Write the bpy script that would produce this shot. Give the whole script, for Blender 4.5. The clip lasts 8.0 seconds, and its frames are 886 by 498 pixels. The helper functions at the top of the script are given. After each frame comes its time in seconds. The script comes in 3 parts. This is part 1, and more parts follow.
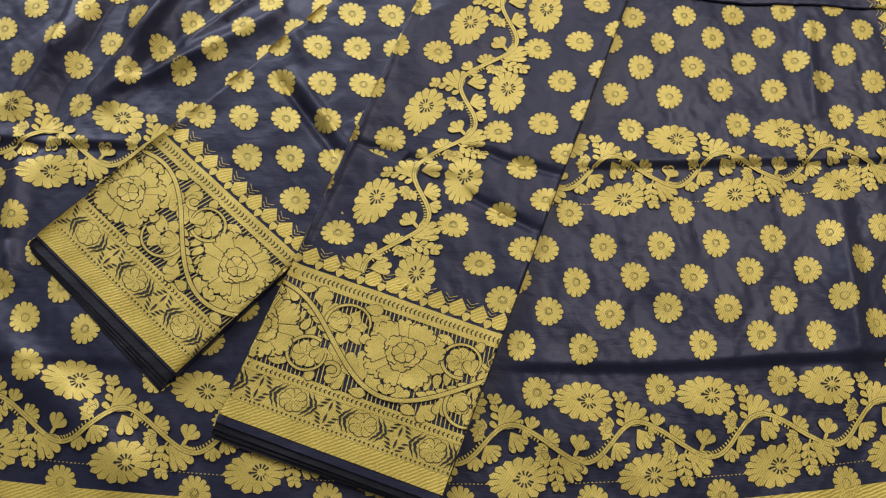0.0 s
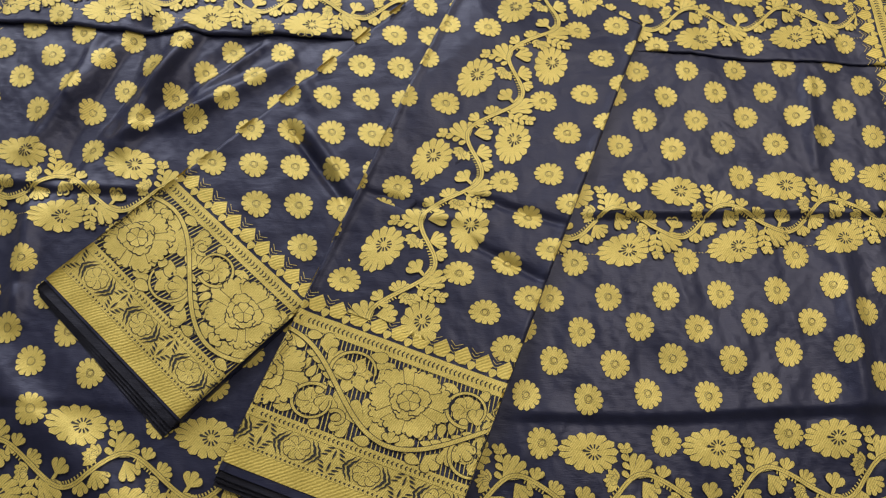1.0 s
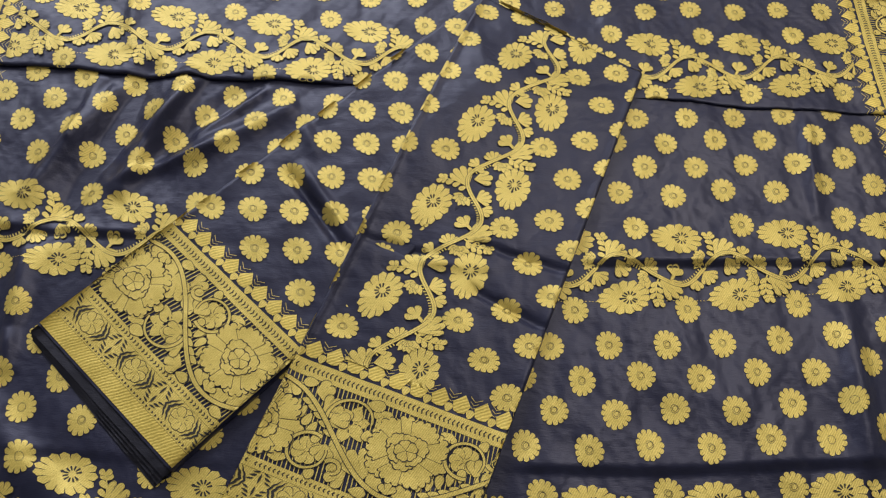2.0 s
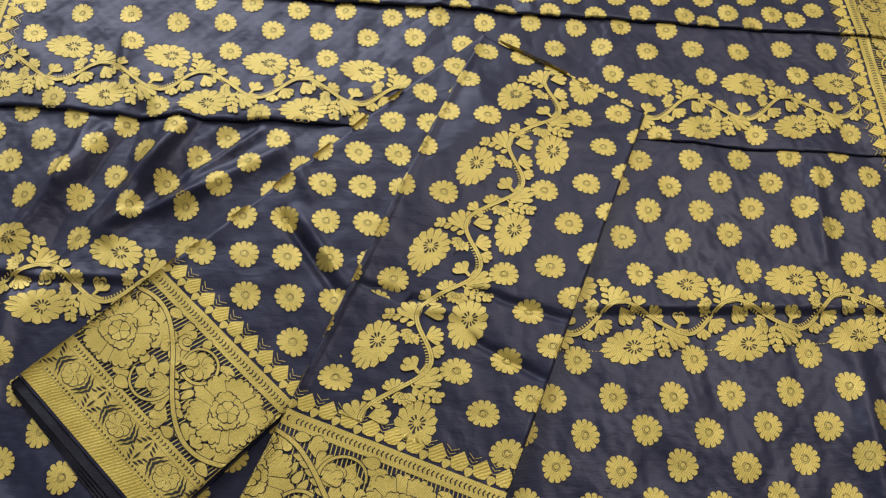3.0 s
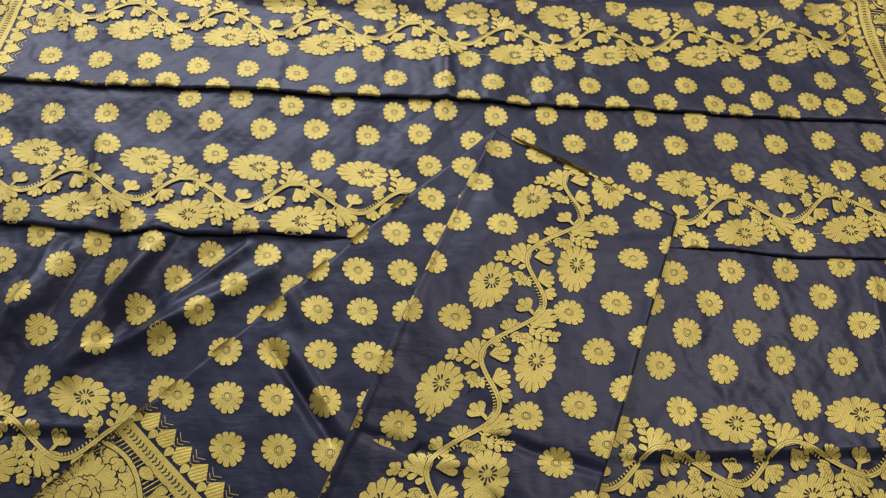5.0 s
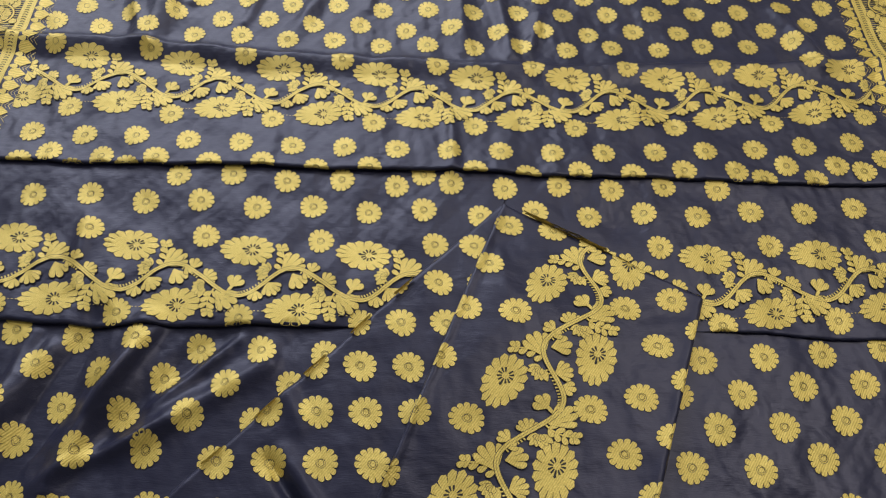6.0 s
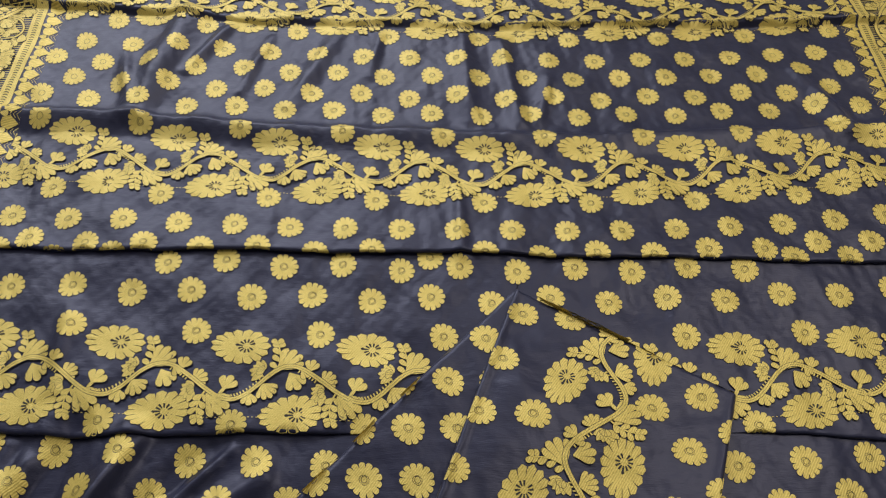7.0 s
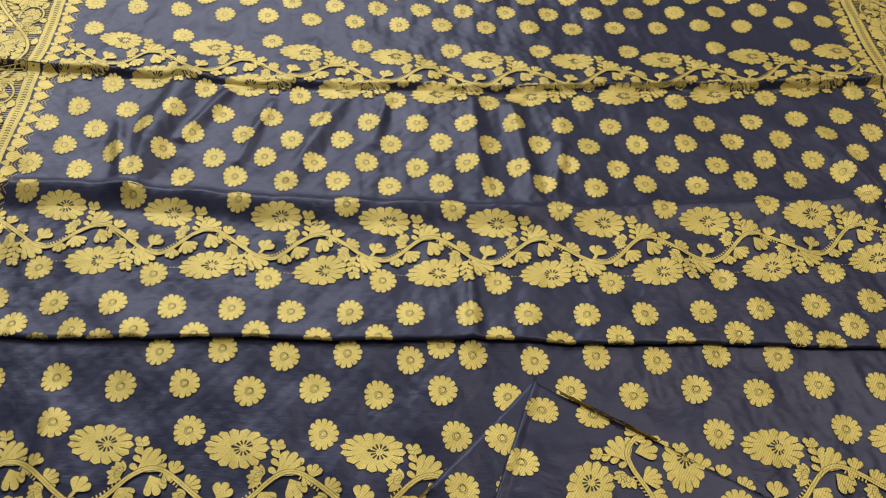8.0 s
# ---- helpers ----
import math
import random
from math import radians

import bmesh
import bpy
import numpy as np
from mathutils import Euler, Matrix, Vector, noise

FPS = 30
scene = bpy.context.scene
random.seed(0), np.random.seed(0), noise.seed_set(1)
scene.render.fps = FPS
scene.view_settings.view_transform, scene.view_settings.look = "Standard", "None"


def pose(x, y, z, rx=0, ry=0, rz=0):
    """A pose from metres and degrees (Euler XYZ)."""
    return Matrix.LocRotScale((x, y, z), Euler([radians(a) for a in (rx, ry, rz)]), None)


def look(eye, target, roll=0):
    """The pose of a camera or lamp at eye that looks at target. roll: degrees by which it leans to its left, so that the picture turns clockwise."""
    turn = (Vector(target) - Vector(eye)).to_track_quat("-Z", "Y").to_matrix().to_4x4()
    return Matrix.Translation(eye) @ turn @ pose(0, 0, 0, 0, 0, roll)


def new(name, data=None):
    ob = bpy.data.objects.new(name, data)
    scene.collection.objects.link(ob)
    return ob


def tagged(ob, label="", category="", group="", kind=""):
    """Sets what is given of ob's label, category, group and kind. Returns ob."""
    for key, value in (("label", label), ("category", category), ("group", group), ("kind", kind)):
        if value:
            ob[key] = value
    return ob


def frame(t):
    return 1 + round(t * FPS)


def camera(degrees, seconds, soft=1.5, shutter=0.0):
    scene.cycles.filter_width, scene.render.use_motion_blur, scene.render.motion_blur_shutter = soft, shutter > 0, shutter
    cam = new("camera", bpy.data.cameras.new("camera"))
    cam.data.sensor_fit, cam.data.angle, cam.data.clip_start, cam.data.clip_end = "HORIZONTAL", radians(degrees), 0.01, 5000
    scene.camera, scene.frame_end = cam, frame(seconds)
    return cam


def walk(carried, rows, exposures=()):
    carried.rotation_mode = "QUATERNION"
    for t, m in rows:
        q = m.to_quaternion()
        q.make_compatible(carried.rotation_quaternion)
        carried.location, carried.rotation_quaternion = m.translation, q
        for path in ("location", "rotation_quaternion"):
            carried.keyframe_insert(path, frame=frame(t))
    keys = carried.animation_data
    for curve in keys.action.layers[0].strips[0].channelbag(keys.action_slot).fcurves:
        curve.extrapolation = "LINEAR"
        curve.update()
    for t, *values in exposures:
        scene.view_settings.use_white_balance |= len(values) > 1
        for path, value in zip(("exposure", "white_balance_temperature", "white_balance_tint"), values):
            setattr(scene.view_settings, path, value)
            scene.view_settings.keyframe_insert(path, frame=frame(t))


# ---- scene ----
cam = camera(58.8, 8.0, soft=1.2)
METRES, EYE, TILT, LEAN, TURN = 0.36, 0.6152, -67.82, -3.17, 0.0
ROWS = [
    (0.0, 0.0, 0.0, 0.0, 0.0, 0.0, -0.0),
    (0.5, -0.0082, -0.0075, 0.0038, 0.01, 1.68, -0.27),
    (1.0, -0.0119, -0.0123, 0.0055, 0.05, 3.33, -0.64),
    (1.5, -0.0141, -0.0099, 0.0105, -0.01, 4.85, -0.91),
    (3.0, -0.0091, 0.0582, 0.0764, -0.09, 8.19, -1.17),
    (3.5, -0.011, 0.1005, 0.1176, -0.07, 8.94, -1.15),
    (4.0, -0.0167, 0.1523, 0.1691, -0.03, 9.65, -1.02),
    (4.5, -0.025, 0.2083, 0.2359, 0.04, 10.39, -0.83),
    (6.0, -0.0473, 0.3719, 0.4669, 0.49, 13.5, 0.33),
    (6.5, -0.054, 0.4237, 0.5488, 0.65, 14.61, 0.69),
    (7.0, -0.0626, 0.4708, 0.6352, 0.77, 15.68, 0.95),
    (7.5, -0.0742, 0.5146, 0.7195, 0.8, 16.81, 1.05),
    (8.0, -0.0881, 0.5511, 0.7955, 0.76, 17.75, 1.02),
]
EXPOSURE = 0.75
walk(cam, [(t, pose(0, 0, EYE, TILT, LEAN, TURN) @ pose(METRES * x, METRES * y, METRES * z, 90 + pitch, roll, yaw)) for t, x, y, z, yaw, pitch, roll in ROWS],
     exposures=[(0.0, EXPOSURE + 0.03), (4.5, EXPOSURE - 0.10), (8.0, EXPOSURE - 0.28)])

# ---------------------------------------------------------------- light
world = bpy.data.worlds.new("daylight")
scene.world = world
world.use_nodes = True
sky = world.node_tree.nodes.new("ShaderNodeTexSky")
sky.sky_type, sky.sun_disc = "NISHITA", False
sky.sun_elevation, sky.sun_rotation = radians(40), radians(200)
world.node_tree.links.new(sky.outputs["Color"], world.node_tree.nodes["Background"].inputs["Color"])
world.node_tree.nodes["Background"].inputs["Strength"].default_value = 0.1


def area_lamp(name, place, target, width, height, power, colour):
    lamp = bpy.data.lights.new(name, "AREA")
    lamp.shape, lamp.size, lamp.size_y, lamp.energy, lamp.color = "RECTANGLE", width, height, power, colour
    ob = new(name, lamp)
    ob.matrix_world = look(place, target)
    return ob


WIN_X, WIN_Z, WIN_W, WIN_H, WALL_Y = -0.95, 1.45, 2.3, 1.3, 2.6
area_lamp("window_daylight", (WIN_X, WALL_Y + 0.02, WIN_Z), (WIN_X, 0, WIN_Z), WIN_W - 0.1, WIN_H - 0.1, 40, (0.89, 0.92, 1.0))
# Second lamp: unseen overhead fill, added to even out brightness towards the right.
area_lamp("overhead_fill_light", (1.35, 1.75, 2.62), (1.35, 1.75, 0), 1.2, 1.2, 21, (1.0, 0.95, 0.88))


# ---------------------------------------------------------------- materials
def material(name):
    m = bpy.data.materials.new(name)
    m.use_nodes = True
    n, l = m.node_tree.nodes, m.node_tree.links
    return m, n, l, n["Principled BSDF"]


def node(n, kind, **values):
    made = n.new(kind)
    for key, value in values.items():
        made.inputs[key.replace("_", " ")].default_value = value
    return made


def mix_colour(n, l, fac, a, b):
    m = n.new("ShaderNodeMix")
    m.data_type = "RGBA"
    l.new(fac, m.inputs["Factor"])
    m.inputs["A"].default_value, m.inputs["B"].default_value = (*a, 1), (*b, 1)
    return m.outputs["Result"]


def satin(name, dark, light, rough):
    """Tightly woven satin: fine rib relief, soft creases and slow changes of tone."""
    m, n, l, b = material(name)
    co = n.new("ShaderNodeTexCoord").outputs["Object"]
    slow = node(n, "ShaderNodeTexNoise", Scale=9.0, Detail=4.0, Roughness=0.6)
    fine = node(n, "ShaderNodeTexNoise", Scale=900.0, Detail=2.0)
    stretch = n.new("ShaderNodeMapping")
    stretch.inputs["Scale"].default_value = (0.25, 1.6, 1.0)
    crease = node(n, "ShaderNodeTexNoise", Scale=24.0, Detail=3.0, Roughness=0.5, Distortion=0.35)
    l.new(co, slow.inputs["Vector"]), l.new(co, stretch.inputs["Vector"])
    l.new(stretch.outputs["Vector"], fine.inputs["Vector"])
    l.new(co, crease.inputs["Vector"])
    l.new(mix_colour(n, l, slow.outputs["Fac"], dark, light), b.inputs["Base Color"])
    ramp = node(n, "ShaderNodeMapRange")
    ramp.inputs["To Min"].default_value, ramp.inputs["To Max"].default_value = rough - 0.06, rough + 0.08
    l.new(slow.outputs["Fac"], ramp.inputs["Value"])
    l.new(ramp.outputs["Result"], b.inputs["Roughness"])
    b.inputs["Sheen Weight"].default_value, b.inputs["Sheen Roughness"].default_value = 0.10, 0.4
    b.inputs["Sheen Tint"].default_value = (0.5, 0.56, 1.0, 1)
    b.inputs["Specular IOR Level"].default_value = 0.42
    b.inputs["Specular Tint"].default_value = (0.84, 0.82, 1.0, 1)
    b1 = node(n, "ShaderNodeBump", Strength=0.22, Distance=0.0006)
    b2 = node(n, "ShaderNodeBump", Strength=0.30, Distance=0.008)
    # faint pull lines along the weft
    pull = n.new("ShaderNodeMapping")
    pull.inputs["Scale"].default_value = (0.18, 1.0, 1.0)
    lines = node(n, "ShaderNodeTexNoise", Scale=110.0, Detail=3.0, Roughness=0.6)
    b3 = node(n, "ShaderNodeBump", Strength=0.16, Distance=0.002)
    l.new(co, pull.inputs["Vector"]), l.new(pull.outputs["Vector"], lines.inputs["Vector"])
    l.new(lines.outputs["Fac"], b3.inputs["Height"]), l.new(b3.outputs["Normal"], b2.inputs["Normal"])
    l.new(fine.outputs["Fac"], b1.inputs["Height"]), l.new(crease.outputs["Fac"], b2.inputs["Height"])
    l.new(b2.outputs["Normal"], b1.inputs["Normal"]), l.new(b1.outputs["Normal"], b.inputs["Normal"])
    return m


def gold_thread(name, angle, scale, deep, bright):
    """Matt gold zari thread, woven in fine slanting ribs that break up here and there."""
    m, n, l, b = material(name)
    co = n.new("ShaderNodeTexCoord").outputs["Object"]
    turn = n.new("ShaderNodeMapping")
    turn.inputs["Rotation"].default_value = (0, 0, radians(angle))
    l.new(co, turn.inputs["Vector"])
    rib = node(n, "ShaderNodeTexWave", Scale=scale, Distortion=2.5, Detail=2.0)
    rib.inputs["Detail Scale"].default_value = 1.5
    l.new(turn.outputs["Vector"], rib.inputs["Vector"])
    cross = node(n, "ShaderNodeTexNoise", Scale=600.0, Detail=2.0)
    patch = node(n, "ShaderNodeTexNoise", Scale=45.0, Detail=4.0)
    l.new(co, patch.inputs["Vector"]), l.new(co, cross.inputs["Vector"])

    def add(a, ka, c):
        made = n.new("ShaderNodeMath")
        made.operation = "MULTIPLY_ADD"
        l.new(a, made.inputs[0])
        made.inputs[1].default_value = ka
        if c is None:
            made.inputs[2].default_value = -0.12
        else:
            l.new(c, made.inputs[2])
        return made.outputs[0]

    weave = add(rib.outputs["Fac"], 0.36, add(cross.outputs["Fac"], 0.58, None))
    tone = add(patch.outputs["Fac"], 0.40, weave)
    l.new(mix_colour(n, l, tone, deep, bright), b.inputs["Base Color"])
    b.inputs["Metallic"].default_value, b.inputs["Roughness"].default_value = 0.3, 0.48
    bump = node(n, "ShaderNodeBump", Strength=0.7, Distance=0.0005)
    l.new(weave, bump.inputs["Height"]), l.new(bump.outputs["Normal"], b.inputs["Normal"])
    return m


def plain(name, dark, light, rough, scale=6.0):
    m, n, l, b = material(name)
    co = n.new("ShaderNodeTexCoord").outputs["Object"]
    tone = node(n, "ShaderNodeTexNoise", Scale=scale, Detail=5.0)
    l.new(co, tone.inputs["Vector"])
    l.new(mix_colour(n, l, tone.outputs["Fac"], dark, light), b.inputs["Base Color"])
    b.inputs["Roughness"].default_value = rough
    bump = node(n, "ShaderNodeBump", Strength=0.1, Distance=0.002)
    l.new(tone.outputs["Fac"], bump.inputs["Height"]), l.new(bump.outputs["Normal"], b.inputs["Normal"])
    return m


SILK = satin("charcoal_satin", (0.0132, 0.0144, 0.0310), (0.0208, 0.0226, 0.0490), 0.40)
SELVAGE = satin("black_selvage", (0.004, 0.004, 0.006), (0.008, 0.008, 0.011), 0.5)
GOLD = gold_thread("gold_zari", 35, 190, (0.40, 0.285, 0.040), (0.90, 0.70, 0.185))
GOLD_TWILL = gold_thread("gold_twill", 70, 125, (0.34, 0.235, 0.030), (0.94, 0.72, 0.165))
DARK = plain("dark_thread", (0.016, 0.014, 0.012), (0.03, 0.026, 0.02), 0.7, 300)
WALL = plain("painted_plaster", (0.34, 0.33, 0.32), (0.40, 0.39, 0.38), 0.8)
FLOOR = plain("pale_floor_tile", (0.40, 0.38, 0.35), (0.50, 0.48, 0.44), 0.4)
WOOD = plain("white_window_paint", (0.7, 0.7, 0.7), (0.8, 0.8, 0.8), 0.5)


# ---------------------------------------------------------------- building blocks
def box(bm, x0, x1, y0, y1, z0, z1):
    made = bmesh.ops.create_cube(bm, size=1.0)["verts"]
    for v in made:
        v.co = (x0 if v.co.x < 0 else x1, y0 if v.co.y < 0 else y1, z0 if v.co.z < 0 else z1)


def part(name, bm, mat, parent=None, label=""):
    me = bpy.data.meshes.new(name)
    bm.to_mesh(me)
    bm.free()
    me.materials.append(mat)
    ob = new(name, me)
    ob.parent = parent
    if label:
        tagged(ob, label)
    return ob


class Pattern:
    """Flat woven shapes in the cloth's own coordinates; each shape has a small lift of its own."""

    def __init__(self):
        self.v, self.f, self.n, self.k, self.lines = [], [], 0, 0, None

    def add(self, xy, faces, lift):
        xy = np.asarray(xy, float)
        self.v.append(np.c_[xy, np.full(len(xy), lift)])
        self.f += [tuple(i + self.n for i in f) for f in faces]
        self.n += len(xy)

    def polar(self, cx, cy, radius, count, inner=0.0, rings=2, lift=0.0, phase=0.0):
        """A star-shaped patch (a ring if inner > 0); radius(angle) gives the outline as (along, across)."""
        t = phase + np.arange(count) * 2 * np.pi / count
        edge = np.array([radius(a) for a in t])
        xy, faces = [], []
        for k in range(rings + 1):
            s = inner + (1 - inner) * k / rings
            xy.append(edge * max(s, 1e-4) + (cx, cy))
        for k in range(rings):
            for i in range(count):
                j = (i + 1) % count
                faces.append((k * count + i, (k + 1) * count + i, (k + 1) * count + j, k * count + j))
        self.add(np.concatenate(xy), faces, lift)

    def ribbon(self, points, widths, lift=0.0):
        p = np.asarray(points, float)
        d = np.gradient(p, axis=0)
        d /= np.linalg.norm(d, axis=1)[:, None] + 1e-9
        side = np.c_[-d[:, 1], d[:, 0]] * (np.asarray(widths, float) * np.ones(len(p)))[:, None] / 2
        n = len(p)
        faces = [(i + a * n, i + 1 + a * n, i + 1 + (a + 1) * n, i + (a + 1) * n) for i in range(n - 1) for a in (0, 1)]
        self.add(np.concatenate([p - side, p, p + side]), faces, lift)

    def bloom(self, cx, cy, rx, ry, lobes, turn=0.0, notch=0.62, inner=0.0, lift=0.0, power=0.38, per=8, rings=2, skew=0.0):
        """A many-petalled flower outline with narrow notches between its petals."""
        ct, st = math.cos(turn), math.sin(turn)

        def r(a):
            k = notch + (1 - notch) * abs(math.sin(lobes * a / 2)) ** power
            k *= 1 + 0.05 * math.sin(3 * a + lobes) + skew * math.cos(a)
            x, y = rx * k * math.cos(a), ry * k * math.sin(a)
            return (ct * x - st * y, st * x + ct * y)

        self.polar(cx, cy, r, lobes * per, inner, rings, lift)

    def leaf(self, bx, by, tx, ty, width, lobes=1, lift=0.0, outline=0.0, pointed=False):
        """A leaf from its base to its tip; with lobes above one a palmate leaf of several fingers."""
        dx, dy = tx - bx, ty - by
        size, turn = math.hypot(dx, dy), math.atan2(dy, dx)
        if lobes == 1:
            if outline:
                if self.lines is None:
                    self.lines = Pattern()
                self.k += 1
                lift = 0.000012 * self.k
                g = outline / size
                self.lines.leaf(bx - g * dx, by - g * dy, tx + g * dx, ty + g * dy, width + 2 * outline, 1, lift - 0.000010, 0.0, pointed)

            def r(a):
                x = math.cos(a) * size / 2
                y = math.sin(a) * width / 2 * ((1 - 0.35 * math.cos(a)) * abs(math.sin(a)) ** 0.3 if pointed else 1 + 0.38 * math.cos(a))
                return (math.cos(turn) * x - math.sin(turn) * y, math.sin(turn) * x + math.cos(turn) * y)
            self.polar(bx + dx / 2, by + dy / 2, r, 18, 0.0, 2, lift)
            return
        self.fan(bx, by, size, turn, 2.7 * math.atan2(width / 2, size * 0.6), lobes, outline)

    def fan(self, bx, by, size, turn, spread, lobes, outline):
        """A palmate leaf: one fan with a lobed rim, a thin dark edge and dark veins between its fingers."""
        if self.lines is None:
            self.lines = Pattern()
        self.k += 1
        lift = 0.000012 * self.k
        q = np.linspace(-1, 1, lobes * 8 + 1)
        rim = size * (1 - 0.20 * q * q) * (0.76 + 0.24 * np.abs(np.sin(np.pi * lobes * (q + 1) / 2)) ** 0.40)
        a = turn + q * spread / 2
        n = len(q)
        for target, grow, up in ((self, 0.0, lift), (self.lines, outline, lift - 0.000010)):
            wide = a + q * grow / size * 1.5
            rings = [np.c_[bx + f * np.cos(wide), by + f * np.sin(wide)] for f in (0.04 * rim, 0.25 * rim, 0.45 * rim, 0.65 * rim, 0.85 * rim + grow / 2, rim + grow)]
            target.add(np.concatenate(rings), [(k * n + i, (k + 1) * n + i, (k + 1) * n + i + 1, k * n + i + 1) for k in range(5) for i in range(n - 1)], up)
        for i in range(1, lobes):
            b = turn + spread / 2 * (2 * i / lobes - 1)
            self.lines.ribbon([(bx + f * size * math.cos(b), by + f * size * math.sin(b)) for f in (0.40, 0.60, 0.80)], [0.0001, 0.0003, 0.0005], lift + 0.000006)

    def eye(self, cx, cy, r, turn, lift):
        """The ring of dark strokes round a flower's heart."""
        for i in range(11):
            a = turn + math.pi + (i - 5) * 2 * math.pi / 12
            c, s = math.cos(a), math.sin(a)
            self.ribbon([(cx + c * r * 0.42, cy + s * r * 0.40), (cx + c * r * 0.75, cy + s * r * 0.66), (cx + c * r * (1.0 + 0.1 * (i % 2)), cy + s * r * 0.9)],
                        [0.0009, 0.0014, 0.0016], lift)
        self.bloom(cx - r * 1.15 * math.cos(turn), cy - r * 1.15 * math.sin(turn), 0.0015, 0.0012, 5, 0, 0.8, lift=lift, per=4, rings=1)

    def mesh(self, name, place, mat, parent, label="", lift=0.0006):
        v = np.concatenate(self.v)
        x, y, z = place(v[:, 0], v[:, 1])
        me = bpy.data.meshes.new(name)
        me.from_pydata(np.c_[x, y, z + lift + v[:, 2]].tolist(), [], self.f)
        me.polygons.foreach_set("use_smooth", [True] * len(me.polygons))
        me.materials.append(mat)
        me.update()
        ob = new(name, me)
        ob.parent = parent
        if label:
            tagged(ob, label)
        if self.lines:
            self.lines.mesh("outline_threads", place, DARK, ob, "", lift)
        return ob


def smooth(x):
    x = np.clip(x, 0, 1)
    return x * x * (3 - 2 * x)


def lumps(x, y, scale, seed):
    """Slow rolling unevenness, about -1 to 1."""
    rng = np.random.RandomState(seed)
    out = 0
    for k in range(7):
        a, p, f = rng.uniform(0, 2 * np.pi), rng.uniform(0, 2 * np.pi), rng.uniform(0.6, 1.7) / scale
        out = out + np.sin((x * np.cos(a) + y * np.sin(a)) * f * 2 * np.pi + p)
    return out / 4


# ---------------------------------------------------------------- lie of the cloth
# Folded panels: a turned frame (place, angle), the gold end, and the edges in that frame.
COS_L, SIN_L = math.cos(radians(48)), math.sin(radians(48))
COS_R, SIN_R = math.cos(radians(66.5)), math.sin(radians(66.5))
R_QUAD = ((-0.140, 0.100), (0.034, 0.051), (0.233, 0.560), (0.067, 0.657))


def line_side(x, y, a, b):
    """Distance of points to the right of the line from a to b (minus: to its left)."""
    dx, dy = b[0] - a[0], b[1] - a[1]
    s = math.hypot(dx, dy)
    return ((x - a[0]) * dy - (y - a[1]) * dx) / s


def to_l(x, y):
    return (x + 0.138) * COS_L + (y - 0.364) * SIN_L, -(x + 0.138) * SIN_L + (y - 0.364) * COS_L


def from_l(X, Y):
    return -0.138 + X * COS_L - Y * SIN_L, 0.364 + X * SIN_L + Y * COS_L


def inside_l(x, y):
    X, Y = to_l(x, y)
    return np.minimum(np.minimum(X + 0.190, 0.345 - X), np.minimum(0.045 - Y, Y + 0.124))


def inside_r(x, y):
    a, b, c, d = R_QUAD
    return np.minimum(np.minimum(-line_side(x, y, a, b), -line_side(x, y, b, c)), np.minimum(-line_side(x, y, c, d), -line_side(x, y, d, a)))


FLOOR_Z = -0.010
# Pleats across the cloth: place along it, height, width of the steep front, width of the long back.
PLEATS = ((0.151, 0.0036, 0.010, 0.05), (0.338, 0.0045, 0.008, 0.025), (0.846, 0.008, 0.030, 0.006), (1.022, 0.008, 0.008, 0.05))
# Loose wrinkles: from, to, height, half-width.
WRINKLES = ((-0.265, 0.525, -0.315, 0.345, -0.007, 0.013), (-0.225, 0.525, -0.265, 0.390, 0.008, 0.010), (-0.295, 0.500, -0.345, 0.380, 0.007, 0.010), (-0.330, 0.320, -0.320, 0.220, 0.006, 0.009), (-0.125, 0.490, -0.225, 0.420, 0.005, 0.010),
            (-0.170, 0.515, -0.235, 0.435, -0.005, 0.012), (0.388, 0.300, 0.378, 0.165, 0.006, 0.012), (0.395, 0.500, 0.385, 0.400, 0.004, 0.008),
            (-0.275, 1.020, -0.300, 0.865, 0.009, 0.016), (0.030, 1.000, 0.035, 0.865, 0.005, 0.010), (0.072, 0.990, 0.085, 0.860, 0.006, 0.009),
            (0.395, 0.950, 0.425, 0.860, 0.006, 0.012), (-0.105, 1.000, -0.150, 0.880, 0.004, 0.010), (0.020, 0.770, 0.022, 0.695, 0.003, 0.006),
            (-0.340, 0.190, -0.200, 0.070, 0.005, 0.016), (-0.300, 0.640, -0.290, 0.560, 0.003, 0.008),
            (-0.150, 0.512, -0.205, 0.455, 0.0035, 0.005), (-0.215, 0.520, -0.250, 0.450, 0.0035, 0.005), (-0.262, 0.470, -0.285, 0.420, -0.0030, 0.005), (-0.190, 0.440, -0.275, 0.395, 0.0030, 0.006), (-0.310, 0.515, -0.322, 0.440, 0.0035, 0.006),
            (-0.330, 0.960, -0.310, 0.880, 0.0040, 0.007), (-0.225, 1.010, -0.262, 0.930, 0.0045, 0.007), (-0.180, 0.990, -0.200, 0.900, 0.0035, 0.006), (-0.060, 1.000, -0.070, 0.930, 0.0030, 0.006), (0.120, 0.930, 0.105, 0.862, 0.0030, 0.006))


def crease_sum(x, y, table):
    out = 0 * x
    for x0, y0, x1, y1, high, half in table:
        dx, dy = x1 - x0, y1 - y0
        t = np.clip(((x - x0) * dx + (y - y0) * dy) / (dx * dx + dy * dy), 0, 1)
        d = np.hypot(x - x0 - t * dx, y - y0 - t * dy)
        out = out + 1.35 * high * np.exp(-(d / half) ** 2) * (0.35 + 0.65 * np.sin(np.pi * (0.12 + 0.76 * t)))
    return out


